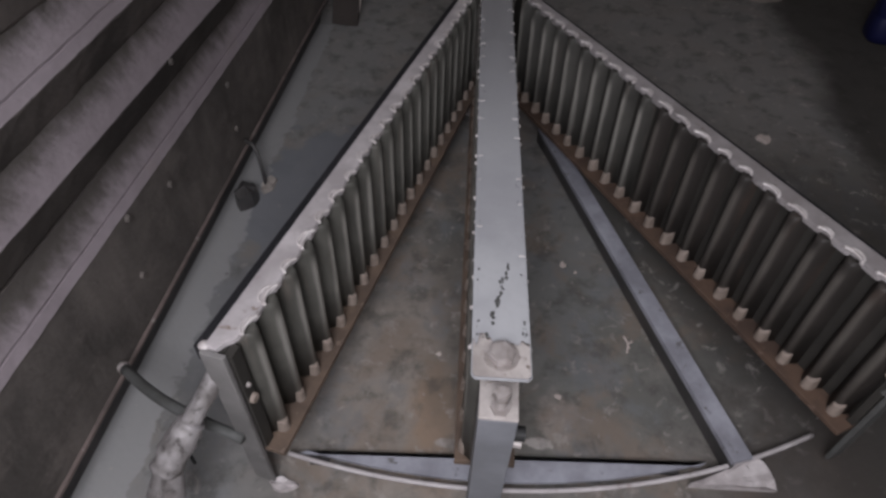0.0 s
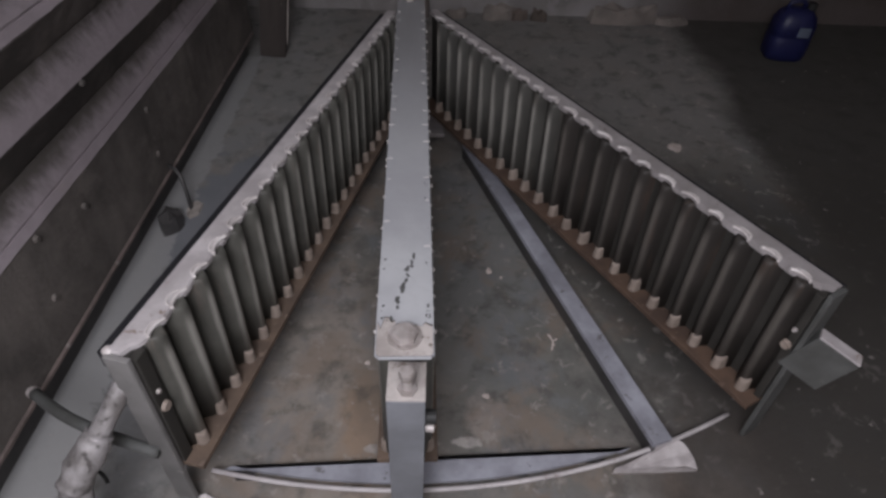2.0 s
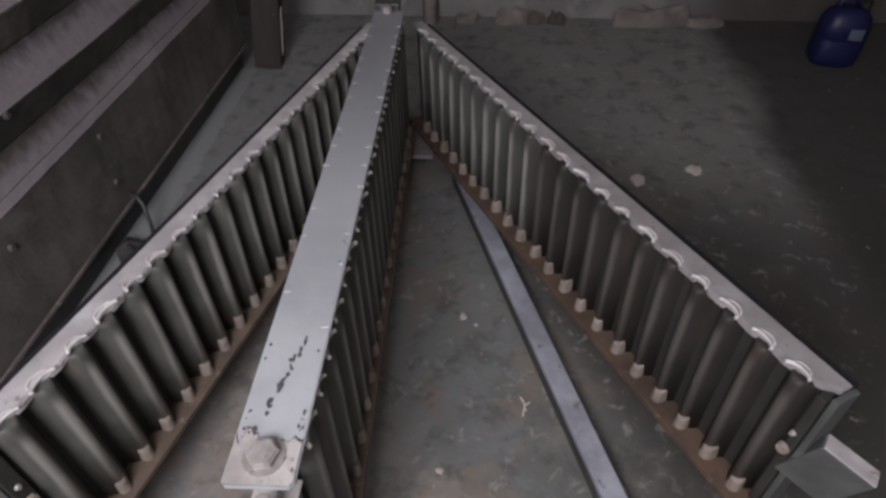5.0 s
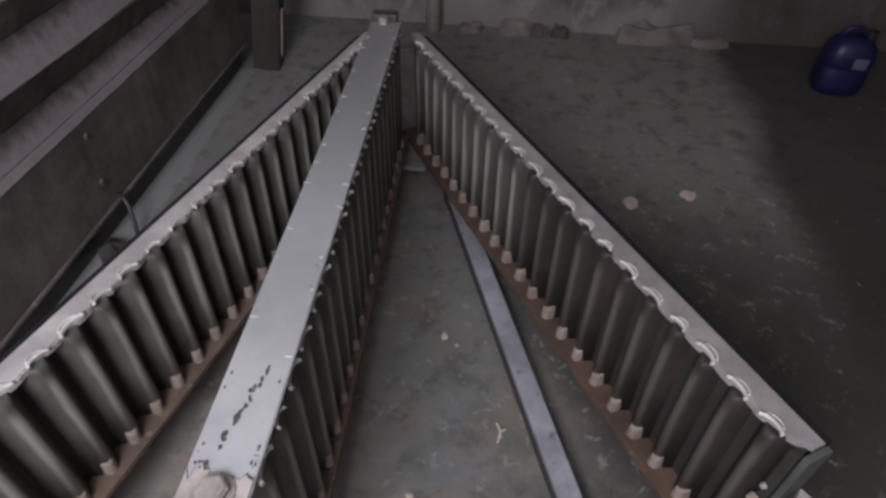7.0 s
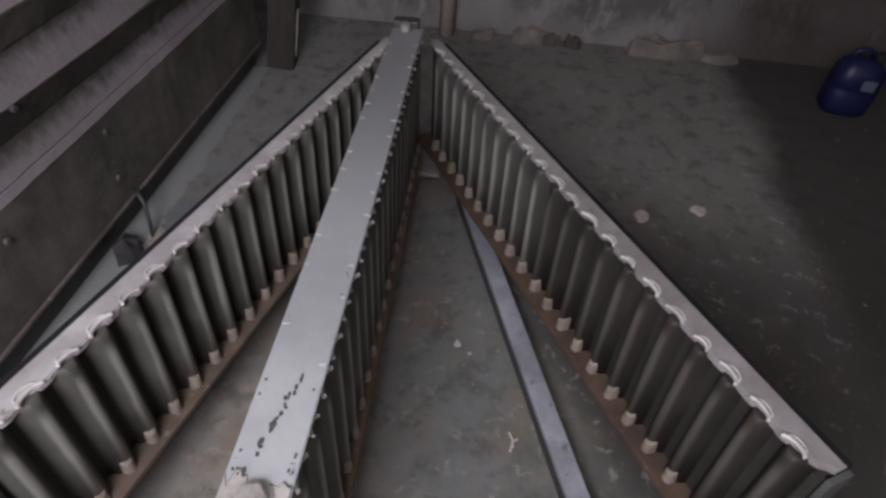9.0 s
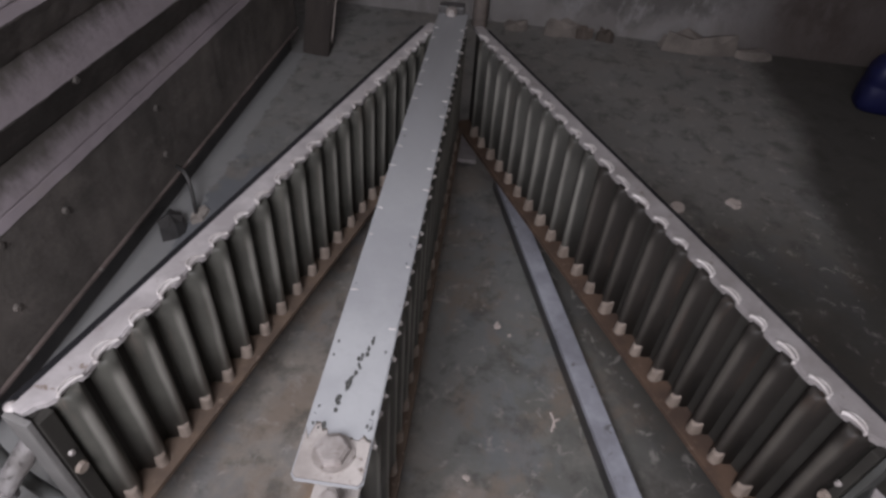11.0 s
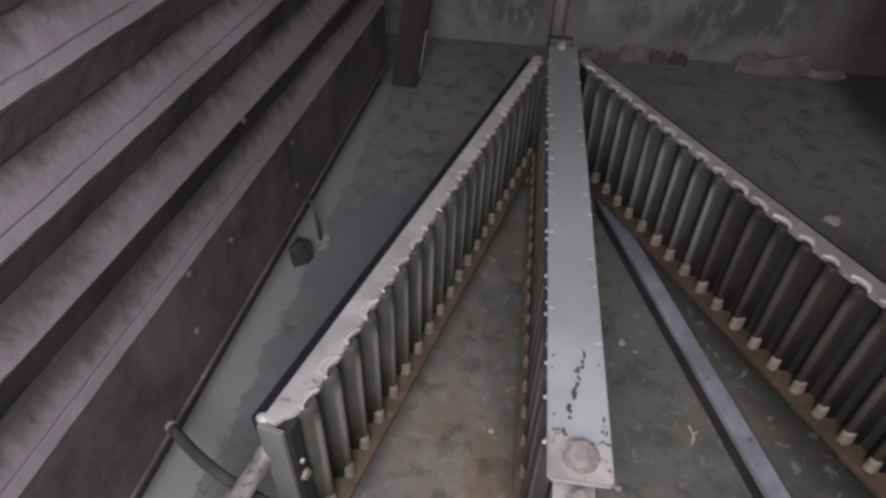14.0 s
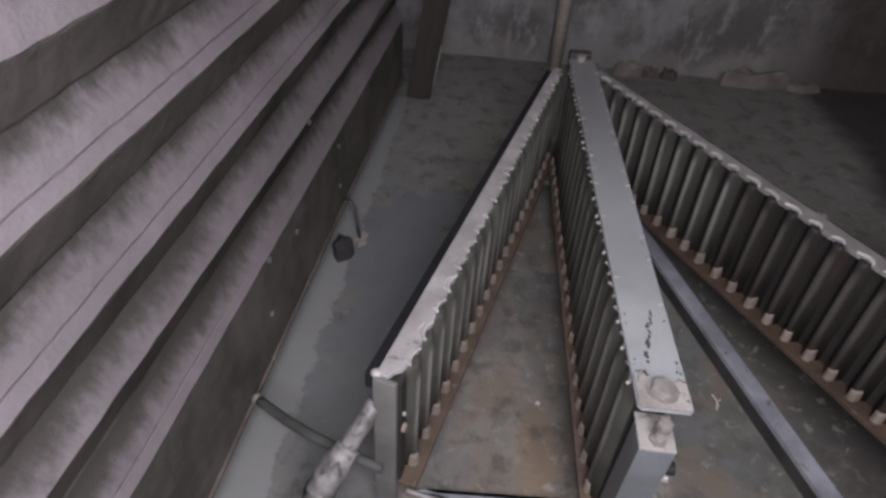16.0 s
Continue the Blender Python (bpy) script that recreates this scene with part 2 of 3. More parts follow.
    c = n.mix(n.math("MULTIPLY", n.step(n.noise(20.0, 7.0, 0.7, distort=0.5), 0.56, 0.66), 0.6), c, (0.33, 0.305, 0.285))
    # dark wet patch between the wall and the machine
    c = n.mix(n.math("MULTIPLY", n.blob(-0.49, 1.42, 0.20, 0.6, 0.12, 0.5), 0.85), c, (0.178, 0.186, 0.204))
    c = n.mix(n.math("MULTIPLY", n.blob(-0.53, 0.98, 0.17, 0.5, 0.3, 0.55), 0.7), c, (0.19, 0.193, 0.20))
    # pale mortar strip along the foot of the wall
    edge = n.math("ADD", n.axis("X"), n.math("MULTIPLY", n.math("SUBTRACT", n.noise(9.0, 8.0, 0.75), 0.5), 0.13))
    strip = n.math("SUBTRACT", 1.0, n.step(edge, -0.666, -0.655))
    strip = n.math("MULTIPLY", strip, n.math("SUBTRACT", 1.0, n.step(n.axis("Y"), 2.555, 2.565)))
    c = n.mix(n.math("MULTIPLY", strip, 0.85), c, (0.30, 0.298, 0.298))
    # the floor turns nearly black past an uneven line on the far right
    far_edge = n.math("ADD", n.axis("X"), n.math("MULTIPLY", n.math("SUBTRACT", n.noise(2.2, 6.0, 0.6), 0.5), 0.35))
    c = n.mix(n.math("MULTIPLY", n.step(far_edge, 1.24, 1.40), 0.84), c, (0.042, 0.039, 0.035))
    # two dark patches by the right arm's near end imitate lamp falloff
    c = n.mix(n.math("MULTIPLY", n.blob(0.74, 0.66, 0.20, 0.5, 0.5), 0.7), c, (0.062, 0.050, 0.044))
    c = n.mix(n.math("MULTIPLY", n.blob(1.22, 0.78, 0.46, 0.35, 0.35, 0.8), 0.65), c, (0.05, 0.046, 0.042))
    # scattered pale specks
    specks = n.step(n.noise(30.0, 3.0, 0.5), 0.70, 0.73)
    c = n.mix(n.math("MULTIPLY", specks, 0.5), c, (0.36, 0.33, 0.31))
    return n.finish(c, n.math("ADD", fine, n.math("MULTIPLY", mid, 1.5)), 0.35, 0.004, n.math("ADD", 0.55, n.math("MULTIPLY", mid, 0.35)))


def plaster_wall_material():
    n = Nodes("decayed_plaster_wall", 0.9, world_space=True, spec=0.1)
    broad, mid, fine = n.noise(2.6, 6.0, 0.65), n.noise(8.0, 8.0, 0.7, (1, 1, 0.5)), n.noise(70.0, 5.0, 0.7)
    c = n.mix(n.step(broad, 0.38, 0.62), (0.145, 0.135, 0.132), (0.30, 0.288, 0.292))
    c = n.mix(n.math("MULTIPLY", n.step(mid, 0.50, 0.64), 0.8), c, (0.36, 0.348, 0.352))
    low = n.math("ADD", n.axis("Z"), n.math("MULTIPLY", n.math("SUBTRACT", n.noise(4.0, 7.0, 0.7), 0.5), 0.5))
    c = n.mix(n.math("MULTIPLY", n.math("SUBTRACT", 1.0, n.step(low, 0.08, 0.18)), 0.6), c, (0.29, 0.27, 0.265))
    # right end painted dark, as if the lamp hardly reached it
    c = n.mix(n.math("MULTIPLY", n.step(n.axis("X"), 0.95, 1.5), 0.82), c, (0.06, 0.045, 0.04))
    return n.finish(c, n.math("ADD", fine, n.math("MULTIPLY", mid, 3.0)), 0.6, 0.008)


def cladding_material(name, top):
    n = Nodes(name, 0.85, world_space=True, spec=0.12)
    broad, mid, fine = n.noise(3.0, 6.0, 0.65), n.noise(10.0, 8.0, 0.7, (1, 0.5, 1)), n.noise(80.0, 5.0, 0.7)
    if top:
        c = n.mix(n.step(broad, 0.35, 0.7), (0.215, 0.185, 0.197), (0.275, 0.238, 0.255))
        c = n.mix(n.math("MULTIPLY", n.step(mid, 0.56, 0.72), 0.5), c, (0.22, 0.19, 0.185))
        # each ledge darkens upward to its recess with a ragged edge
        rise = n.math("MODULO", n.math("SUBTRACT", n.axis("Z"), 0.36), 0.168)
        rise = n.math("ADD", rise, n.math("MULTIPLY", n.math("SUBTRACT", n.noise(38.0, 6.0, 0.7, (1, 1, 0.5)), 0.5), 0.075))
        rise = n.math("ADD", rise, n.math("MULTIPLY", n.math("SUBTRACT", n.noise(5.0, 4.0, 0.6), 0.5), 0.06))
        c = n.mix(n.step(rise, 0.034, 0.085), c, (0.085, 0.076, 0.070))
    else:
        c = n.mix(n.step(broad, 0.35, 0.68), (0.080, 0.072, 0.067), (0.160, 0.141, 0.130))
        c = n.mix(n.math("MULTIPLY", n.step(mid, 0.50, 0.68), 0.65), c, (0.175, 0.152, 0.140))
    return n.finish(c, n.math("ADD", fine, n.math("MULTIPLY", mid, 2.0)), 0.4, 0.004)


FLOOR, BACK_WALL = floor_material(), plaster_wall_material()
CLAD, CLAD_TOP = cladding_material("stained_cladding", False), cladding_material("pale_ledge", True)


# ---- mesh helpers ----
def link_mesh(name, bm, material, parent=None, label="", smooth=False):
    me = bpy.data.meshes.new(name)
    bmesh.ops.recalc_face_normals(bm, faces=bm.faces)
    bm.to_mesh(me)
    bm.free()
    for m in material if isinstance(material, (list, tuple)) else [material]:
        me.materials.append(m)
    if smooth:
        for p in me.polygons:
            p.use_smooth = True
    ob = new(name, me)
    ob.parent = parent
    return tagged(ob, label)


def part(name, bm, material, parent, label="", smooth=False):
    return link_mesh(name, bm, material, parent, label, smooth)


def share(name, me, parent, m):
    """One more piece on shared mesh data."""
    ob = new(name, me)
    ob.parent = parent
    ob.matrix_basis = m
    return ob


def empty(name, m):
    ob = new(name)
    ob.empty_display_size = 0.05
    ob.matrix_basis = m
    return ob


def box(bm, x0, x1, y0, y1, z0, z1, bevel=0.0):
    made = bmesh.ops.create_cube(bm, size=1.0)["verts"]
    for v in made:
        v.co = Vector(((x0 + x1) / 2 + v.co.x * (x1 - x0), (y0 + y1) / 2 + v.co.y * (y1 - y0), (z0 + z1) / 2 + v.co.z * (z1 - z0)))
    if bevel:
        edges = list({e for v in made for e in v.link_edges})
        bmesh.ops.bevel(bm, geom=edges, offset=bevel, segments=2, affect="EDGES", profile=0.6)
    return bm


def boxed(x0, x1, y0, y1, z0, z1, bevel=0.0):
    return box(bmesh.new(), x0, x1, y0, y1, z0, z1, bevel)


def rod(bm, a, b, r0, r1=None, sides=16):
    a, b = Vector(a), Vector(b)
    m = Matrix.Translation((a + b) / 2) @ (b - a).to_track_quat("Z", "Y").to_matrix().to_4x4()
    bmesh.ops.create_cone(bm, cap_ends=True, segments=sides, radius1=r0, radius2=r0 if r1 is None else r1, depth=(b - a).length, matrix=m)
    return bm


def rodded(a, b, r0, r1=None, sides=16):
    return rod(bmesh.new(), a, b, r0, r1, sides)


def prism(outline, z0, z1, bm=None):
    bm = bm or bmesh.new()
    low = [bm.verts.new((x, y, z0)) for x, y in outline]
    high = [bm.verts.new((x, y, z1)) for x, y in outline]
    bm.faces.new(low[::-1])
    bm.faces.new(high)
    for i in range(len(low)):
        j = (i + 1) % len(low)
        bm.faces.new((low[i], low[j], high[j], high[i]))
    return bm


def tube(points, r, sides=8):
    """A round tube along a line of points."""
    bm, rings = bmesh.new(), []
    pts = [Vector(p) for p in points]
    for i, p in enumerate(pts):
        d = (pts[min(i + 1, len(pts) - 1)] - pts[max(i - 1, 0)]).normalized()
        side = d.cross(Vector((0.03, 0.02, 1))).normalized()
        up = side.cross(d)
        rings.append([bm.verts.new(p + r * (math.cos(a) * side + math.sin(a) * up)) for a in (k * math.tau / sides for k in range(sides))])
    for a, b in zip(rings, rings[1:]):
        for k in range(sides):
            bm.faces.new((a[k], a[(k + 1) % sides], b[(k + 1) % sides], b[k]))
    bm.faces.new(rings[0])
    bm.faces.new(rings[-1][::-1])
    return bm


def hexagon(r, z0, z1, x=0.0, y=0.0, turn=0.0):
    bm = prism([(x + r * math.cos(k * math.pi / 3 + turn), y + r * math.sin(k * math.pi / 3 + turn)) for k in range(6)], z0, z1)
    bmesh.ops.bevel(bm, geom=[e for e in bm.edges if all(v.co.z > z1 - 1e-5 for v in e.verts)], offset=r * 0.12, segments=2, affect="EDGES")
    return bm


# ---- the room ----
def plain_wall(name, x0, x1, y0, y1, z0, z1, material, label):
    return tagged(link_mesh(name, boxed(x0, x1, y0, y1, z0, z1), material, None), label, "wall", kind="structure")


ground = tagged(link_mesh("floor", boxed(-1.4, 3.2, -1.6, 3.5, -0.1, 0.0), FLOOR), "stained dark concrete workshop floor with rust and grease, falloff painted at the right", "floor", kind="structure")
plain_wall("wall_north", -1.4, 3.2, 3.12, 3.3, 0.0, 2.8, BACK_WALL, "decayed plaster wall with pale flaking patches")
# pale reflector colour for the unseen south wall and ceiling, added as fill
BOUNCE_WHITE = worn("bounce_white", (0.72, 0.70, 0.68), (0.55, 0.53, 0.51), (0.4, 0.37, 0.35), 0.9, scale=3, spec=0.1)
plain_wall("wall_east", 3.0, 3.2, -1.6, 3.12, 0.0, 2.8, BACK_WALL, "plaster wall with deep shade put into its colour")
plain_wall("wall_south", -1.4, 3.2, -1.8, -1.6, 0.0, 2.8, BOUNCE_WHITE, "unseen wall behind the walker, pale to bounce light")
plain_wall("wall_west", -1.4, -1.2, -1.6, 3.12, 0.0, 2.8, BACK_WALL, "dark plaster wall behind the ribbed cladding")
tagged(link_mesh("ceiling", boxed(-1.4, 3.2, -1.8, 3.3, 2.8, 2.9), BOUNCE_WHITE), "unseen ceiling above the workshop, pale to bounce light", "ceiling", kind="structure")

# ribbed cladding along the side of the room: each panel has a face, a sloping pale ledge and a recess
cladding = tagged(empty("wall_cladding", pose(-0.735, 0.6, 0, 0, 0, -1.2)), "dark stained horizontal ribbed cladding with pale ledges", "wall", kind="structure")
Y0, Y1, PITCH = -1.5, 1.98, 0.17


def panel(z_low, z_edge, slope, seam, lowest):
    """One wave of the cladding: a face that leans back below the edge, and above it the pale ledge that runs back to
    the next face.
    """
    rnd = random.Random(int(z_edge * 1000))
    profile = [(0.0, z_low), (0.0, z_low + 0.09)] if lowest else [(-0.042, z_edge - 0.088), (-0.036, z_edge - 0.080), (-0.022, z_edge - 0.048), (-0.010, z_edge - 0.020)]
    profile += [(-0.003, z_edge - 0.006), (-0.001, z_edge)]
    first = len(profile) - 1
    if seam:
        profile += [(-0.011, z_edge + 0.017), (-0.0145, z_edge + 0.0175), (-0.0135, z_edge + 0.0225)]
    profile += [(-0.028, z_edge + 0.047), (-0.038, z_edge + 0.068), (-0.042, z_edge + 0.082)]
    bm = bmesh.new()
    rows = []
    steps = 110
    for i in range(steps + 1):
        y = Y0 + (Y1 - Y0) * i / steps
        sag = slope * y + 0.003 * math.sin(y * 1.7 + z_edge * 9) + rnd.uniform(-0.001, 0.001)
        rows.append([bm.verts.new((x + rnd.uniform(-0.0008, 0.0008), y, z + (0 if lowest and k == 0 else sag))) for k, (x, z) in enumerate(profile)]
                    + [bm.verts.new((-0.10, y, profile[-1][1] + sag)), bm.verts.new((-0.10, y, z_low + (0 if lowest else sag)))])
    n = len(rows[0])
    for a, b in zip(rows, rows[1:]):
        for k in range(n):
            j = (k + 1) % n
            f = bm.faces.new((a[k], a[j], b[j], b[k]))
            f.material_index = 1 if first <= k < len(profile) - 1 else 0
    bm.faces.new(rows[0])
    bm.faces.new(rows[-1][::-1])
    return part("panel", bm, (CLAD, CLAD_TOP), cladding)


EDGES = [(0.380, -0.012), (0.560, -0.030), (0.700, -0.004), (0.868, -0.004)] + [(0.868 + PITCH * k, -0.004) for k in range(1, 5)]
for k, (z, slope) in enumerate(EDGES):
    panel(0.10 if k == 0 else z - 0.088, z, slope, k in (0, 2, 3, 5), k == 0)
part("backing_board", boxed(-0.14, -0.104, Y0, Y1, 0.0, 1.78), CLAD, cladding)
# added dark filler for the shade in the gap below the lowest panel
part("foot_rail", boxed(-0.10, -0.035, Y0, Y1, 0.0, 0.085, 0.004), DARK_STEEL, cladding, "dark filler for the shaded gap under the lowest panel")
part("bottom_lip", boxed(-0.004, 0.007, Y0, Y1, 0.096, 0.106, 0.002), LIP, cladding, "rubbed reddish lip along the lowest panel")
first_bolt = part("bolt_head", rodded((-0.002, 0, 0), (0.006, 0, 0), 0.009, 0.007, 10), CLAD, cladding)
first_bolt.matrix_basis = pose(0, 0.37, 0.36)
for y, z in ((0.545, 0.305), (0.95, 0.325), (0.33, 0.22), (0.93, 0.19), (0.72, 0.53)):
    share("bolt_head", first_bolt.data, cladding, pose(0, y, z))


# ---- the machine: three toothed arms that meet at a pivot ----
RIDGE = 0.0667


def ridge_mesh(height, half, depth, material):
    """A rounded upright rib of the corrugated sheet: crest at x = 0, top at z = 0."""
    bm, rings = bmesh.new(), []
    outline = [(-depth * (1 - math.cos(math.pi / 2 * u) ** 0.85), half * u) for u in (-1 + k / 7 for k in range(15))]
    for z, grow, back in ((0.0, 0.72, 0.010), (-0.004, 0.86, 0.005), (-0.010, 0.95, 0.002), (-0.020, 1.0, 0.0), (-height * 0.5, 1.0, 0.001), (-height, 1.0, 0.0)):
        rings.append([bm.verts.new((min(x, -back) if x > -depth * 0.9 else x, y * grow, z)) for x, y in outline])
    for a, b in zip(rings, rings[1:]):
        for k in range(len(outline) - 1):
            bm.faces.new((a[k], a[k + 1], b[k + 1], b[k]))
    bm.faces.new(rings[0])
    bm.faces.new(rings[-1][::-1])
    bmesh.ops.recalc_face_normals(bm, faces=bm.faces)
    me = bpy.data.meshes.new("ridge")
    bm.to_mesh(me)
    bm.free()
    me.materials.append(material)
    for p in me.polygons:
        p.use_smooth = abs(p.normal.z) < 0.8
    return me


def mesh_of(bm, name, material, smooth=True):
    me = bpy.data.meshes.new(name)
    bmesh.ops.recalc_face_normals(bm, faces=bm.faces)
    bm.to_mesh(me)
    bm.free()
    me.materials.append(material)
    for p in me.polygons:
        p.use_smooth = smooth
    return me


def bead_mesh():
    """A crescent of weld on the rail's edge: two ripples."""
    bm = tube([(-0.009 * math.sin(a) + 0.003, -0.021 * math.cos(a), 0.001) for a in (0.15 + k * (math.pi - 0.3) / 8 for k in range(9))], 0.0030, 6)
    other = tube([(-0.010 * math.sin(a) - 0.004, -0.017 * math.cos(a), 0.0006) for a in (0.3 + k * (math.pi - 0.6) / 8 for k in range(9))], 0.0018, 5)
    tmp = bpy.data.meshes.new("tmp")
    other.to_mesh(tmp)
    other.free()
    bm.from_mesh(tmp)
    bpy.data.meshes.remove(tmp)
    return mesh_of(bm, "weld_bead", BEAD)


def foot_mesh():
    """A rounded tab at the foot of a rib."""
    outline = [(-0.012, -0.0125), (0.002, -0.0125)] + [(0.002 + 0.0115 * math.sin(a), -0.0125 * math.cos(a)) for a in (k * math.pi / 6 for k in range(1, 6))] + [(0.002, 0.0125), (-0.012, 0.0125)]
    bm = prism(outline, 0.0, 0.026)
    for v in bm.verts:
        if v.co.z > 0.01:
            v.co.z += 0.010 - v.co.x * 0.6
            v.co.y *= 0.82
            v.co.x -= 0.0015
    bmesh.ops.bevel(bm, geom=[e for e in bm.edges if all(v.co.z > 0.006 for v in e.verts)], offset=0.002, segments=1, affect="EDGES")
    return mesh_of(bm, "ridge_foot", FOOT, False)


BEAD_ME, FOOT_ME = bead_mesh(), foot_mesh()
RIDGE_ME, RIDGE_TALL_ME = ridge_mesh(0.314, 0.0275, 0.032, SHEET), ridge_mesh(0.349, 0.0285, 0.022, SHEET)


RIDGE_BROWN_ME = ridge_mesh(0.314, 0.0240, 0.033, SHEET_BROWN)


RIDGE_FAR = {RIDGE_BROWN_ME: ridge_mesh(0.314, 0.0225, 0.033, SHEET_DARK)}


def rail_mesh(length, first, count, width, far_width):
    """A flat rail with a welded, shallowly scalloped inner edge and a broken near corner; top at z = 0, inner edge near x = 0."""
    outline = []
    y = 0.0
    while y < length:
        near = 0.5 - abs(((y - first) / RIDGE + 0.5) % 1 - 0.5) if first - RIDGE / 2 < y < first + (count - 0.5) * RIDGE else 0.5
        broken = 0.022 * max(0.0, 1 - y / 0.045)
        outline.append((-0.006 + 0.006 * math.cos(math.pi * near) - broken + random.uniform(-0.0012, 0.0012), y))
        y += RIDGE / 8
    outline += [(-0.006, length), (-far_width, length), (-width, 0.0)]
    return prism(outline, -0.012, 0.0)


def arm_side(arm, side, length, first, count, z_top, ridge_me, height, x_off, bottom=True):
    """Ribs, beads and feet along one side of an arm; side +1 faces local +x."""
    turn = 0 if side > 0 else 180
    for k in range(count):
        y = first + k * RIDGE
        rnd = random.Random(k * 7 + int(side + 3) + int(length * 1000))
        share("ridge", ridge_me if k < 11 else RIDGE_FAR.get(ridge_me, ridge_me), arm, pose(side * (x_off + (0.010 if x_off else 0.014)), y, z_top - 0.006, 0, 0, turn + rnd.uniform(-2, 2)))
        share("weld_bead", BEAD_ME, arm, pose(side * (x_off + (0.006 if x_off else 0.001)), y + 0.005 + rnd.uniform(-0.003, 0.003), z_top - (0.008 if x_off else 0), rnd.uniform(-3, 3), 0, turn + rnd.uniform(-9, 9)) @ Matrix.Diagonal((rnd.uniform(0.9, 1.4), rnd.uniform(0.75, 1.2), rnd.uniform(0.8, 1.6), 1)))
        share("ridge_foot", FOOT_ME, arm, pose(side * (x_off + (0.001 if x_off else 0.007)), y - 0.004 + rnd.uniform(-0.002, 0.002), z_top - 0.006 - height, 0, 0, turn + rnd.uniform(-8, 8)))


def outer_arm(name, m, side, length, first, count, widths, label):
    """A swinging arm: flat rail on top, upright ribs, rusty bottom bar, backing plate, end plate. Faces local +x when side is +1."""
    arm = tagged(empty(name, m), label, "machine arm", group="toothed arms of the machine")
    bm = rail_mesh(length, first, count, *widths)
    if side < 0:
        for v in bm.verts:
            v.co.x = -v.co.x
    bmesh.ops.recalc_face_normals(bm, faces=bm.faces)
    bmesh.ops.bevel(bm, geom=[e for e in bm.edges if all(v.co.z > -1e-5 for v in e.verts)], offset=0.0022, segments=2, affect="EDGES")
    # the right arm takes the dimmed copies in place of lamp falloff
    part("top_rail", bm, RAIL if side > 0 else RAIL_DIM, arm, "worn pale top rail with scalloped welded edge")

    def sided(x0, x1):
        return (x0, x1) if side > 0 else (-x1, -x0)

    part("backing_plate", boxed(*sided(-0.032, -0.0165), 0.004, length - 0.004, -0.3195, -0.0125), BACK, arm)
    # added strip below the rail, in place of its shadow
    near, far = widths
    shade_outline = [(side * x, y) for x, y in ((-near + 0.004, 0.002), (-near - 0.023, 0.002), (-far - 0.023, length - 0.004), (-far + 0.004, length - 0.004))]
    part("outer_flange", prism(shade_outline, -0.050, -0.014), SHADE_STRIP, arm, "added black strip standing in for the rail's cast shadow")
    part("bottom_bar", boxed(*sided(-0.036, 0.034), 0.0, length, -0.334, -0.3205, 0.002), RUST if side > 0 else RUST_DIM, arm, "rusty bottom bar")
    part("end_plate", boxed(*sided(-0.050, -0.006), -0.012, -0.002, -0.455, -0.004, 0.002), PLATE if side > 0 else GREY_DARK, arm, "scuffed grey end plate reaching the floor")
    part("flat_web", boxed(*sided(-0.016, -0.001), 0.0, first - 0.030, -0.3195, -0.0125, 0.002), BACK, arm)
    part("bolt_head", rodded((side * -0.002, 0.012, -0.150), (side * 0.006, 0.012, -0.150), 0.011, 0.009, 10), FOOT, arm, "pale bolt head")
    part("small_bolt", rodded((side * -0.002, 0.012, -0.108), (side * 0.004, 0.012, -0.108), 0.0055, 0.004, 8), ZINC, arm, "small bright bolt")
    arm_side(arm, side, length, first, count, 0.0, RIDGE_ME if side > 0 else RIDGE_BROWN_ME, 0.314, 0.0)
    return arm


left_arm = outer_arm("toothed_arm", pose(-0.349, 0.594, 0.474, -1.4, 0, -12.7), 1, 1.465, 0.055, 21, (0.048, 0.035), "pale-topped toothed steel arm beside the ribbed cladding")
bm = bmesh.new()
bmesh.ops.create_uvsphere(bm, u_segments=10, v_segments=7, radius=0.011)
for v in bm.verts:
    v.co = Vector((-0.049 + v.co.x, 0.004 + v.co.y * 0.9, -0.006 + v.co.z * 0.6))
part("weld_lump", bm, BEAD, left_arm, "bright lump of weld", True)
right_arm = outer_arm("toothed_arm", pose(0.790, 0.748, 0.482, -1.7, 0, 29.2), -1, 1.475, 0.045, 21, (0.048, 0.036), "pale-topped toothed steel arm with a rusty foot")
bracket = right_arm.matrix_basis.inverted() @ pose(0.841, 0.747, 0.383, 0, 18, -33.8)
side_bar = boxed(-0.012, 0.074, -0.030, 0.0, -0.110, -0.005, 0.003)
side_bar.transform(bracket)
side_bar = part("side_bar", side_bar, GREY_DARK, right_arm, "grey bracket with a pale worn top")
cap = boxed(-0.010, 0.073, -0.029, -0.001, -0.0045, 0.0, 0.0015)
cap.transform(bracket)
part("side_bar_cap", cap, RAIL, side_bar)

# middle arm, ribbed on both sides, with a painted cover strip
mid = tagged(empty("toothed_arm", pose(0.065, 0.548, 0.548, -1.8, 0, 1.8)), "toothed steel middle arm under a pale grey painted strip", "machine arm", group="toothed arms of the machine")
strip_outline = [(-0.037, 0.0), (0.037, 0.0), (0.0425, 0.006), (0.043, 1.42), (-0.043, 1.42), (-0.0425, 0.006)]
bm = prism(strip_outline, -0.006, 0.0)
bmesh.ops.bevel(bm, geom=[e for e in bm.edges if all(v.co.z > -1e-5 for v in e.verts)], offset=0.0015, segments=2, affect="EDGES")
part("cover_strip", bm, PAINT, mid, "pale grey painted strip with scratches")
wear_rnd = random.Random(11)
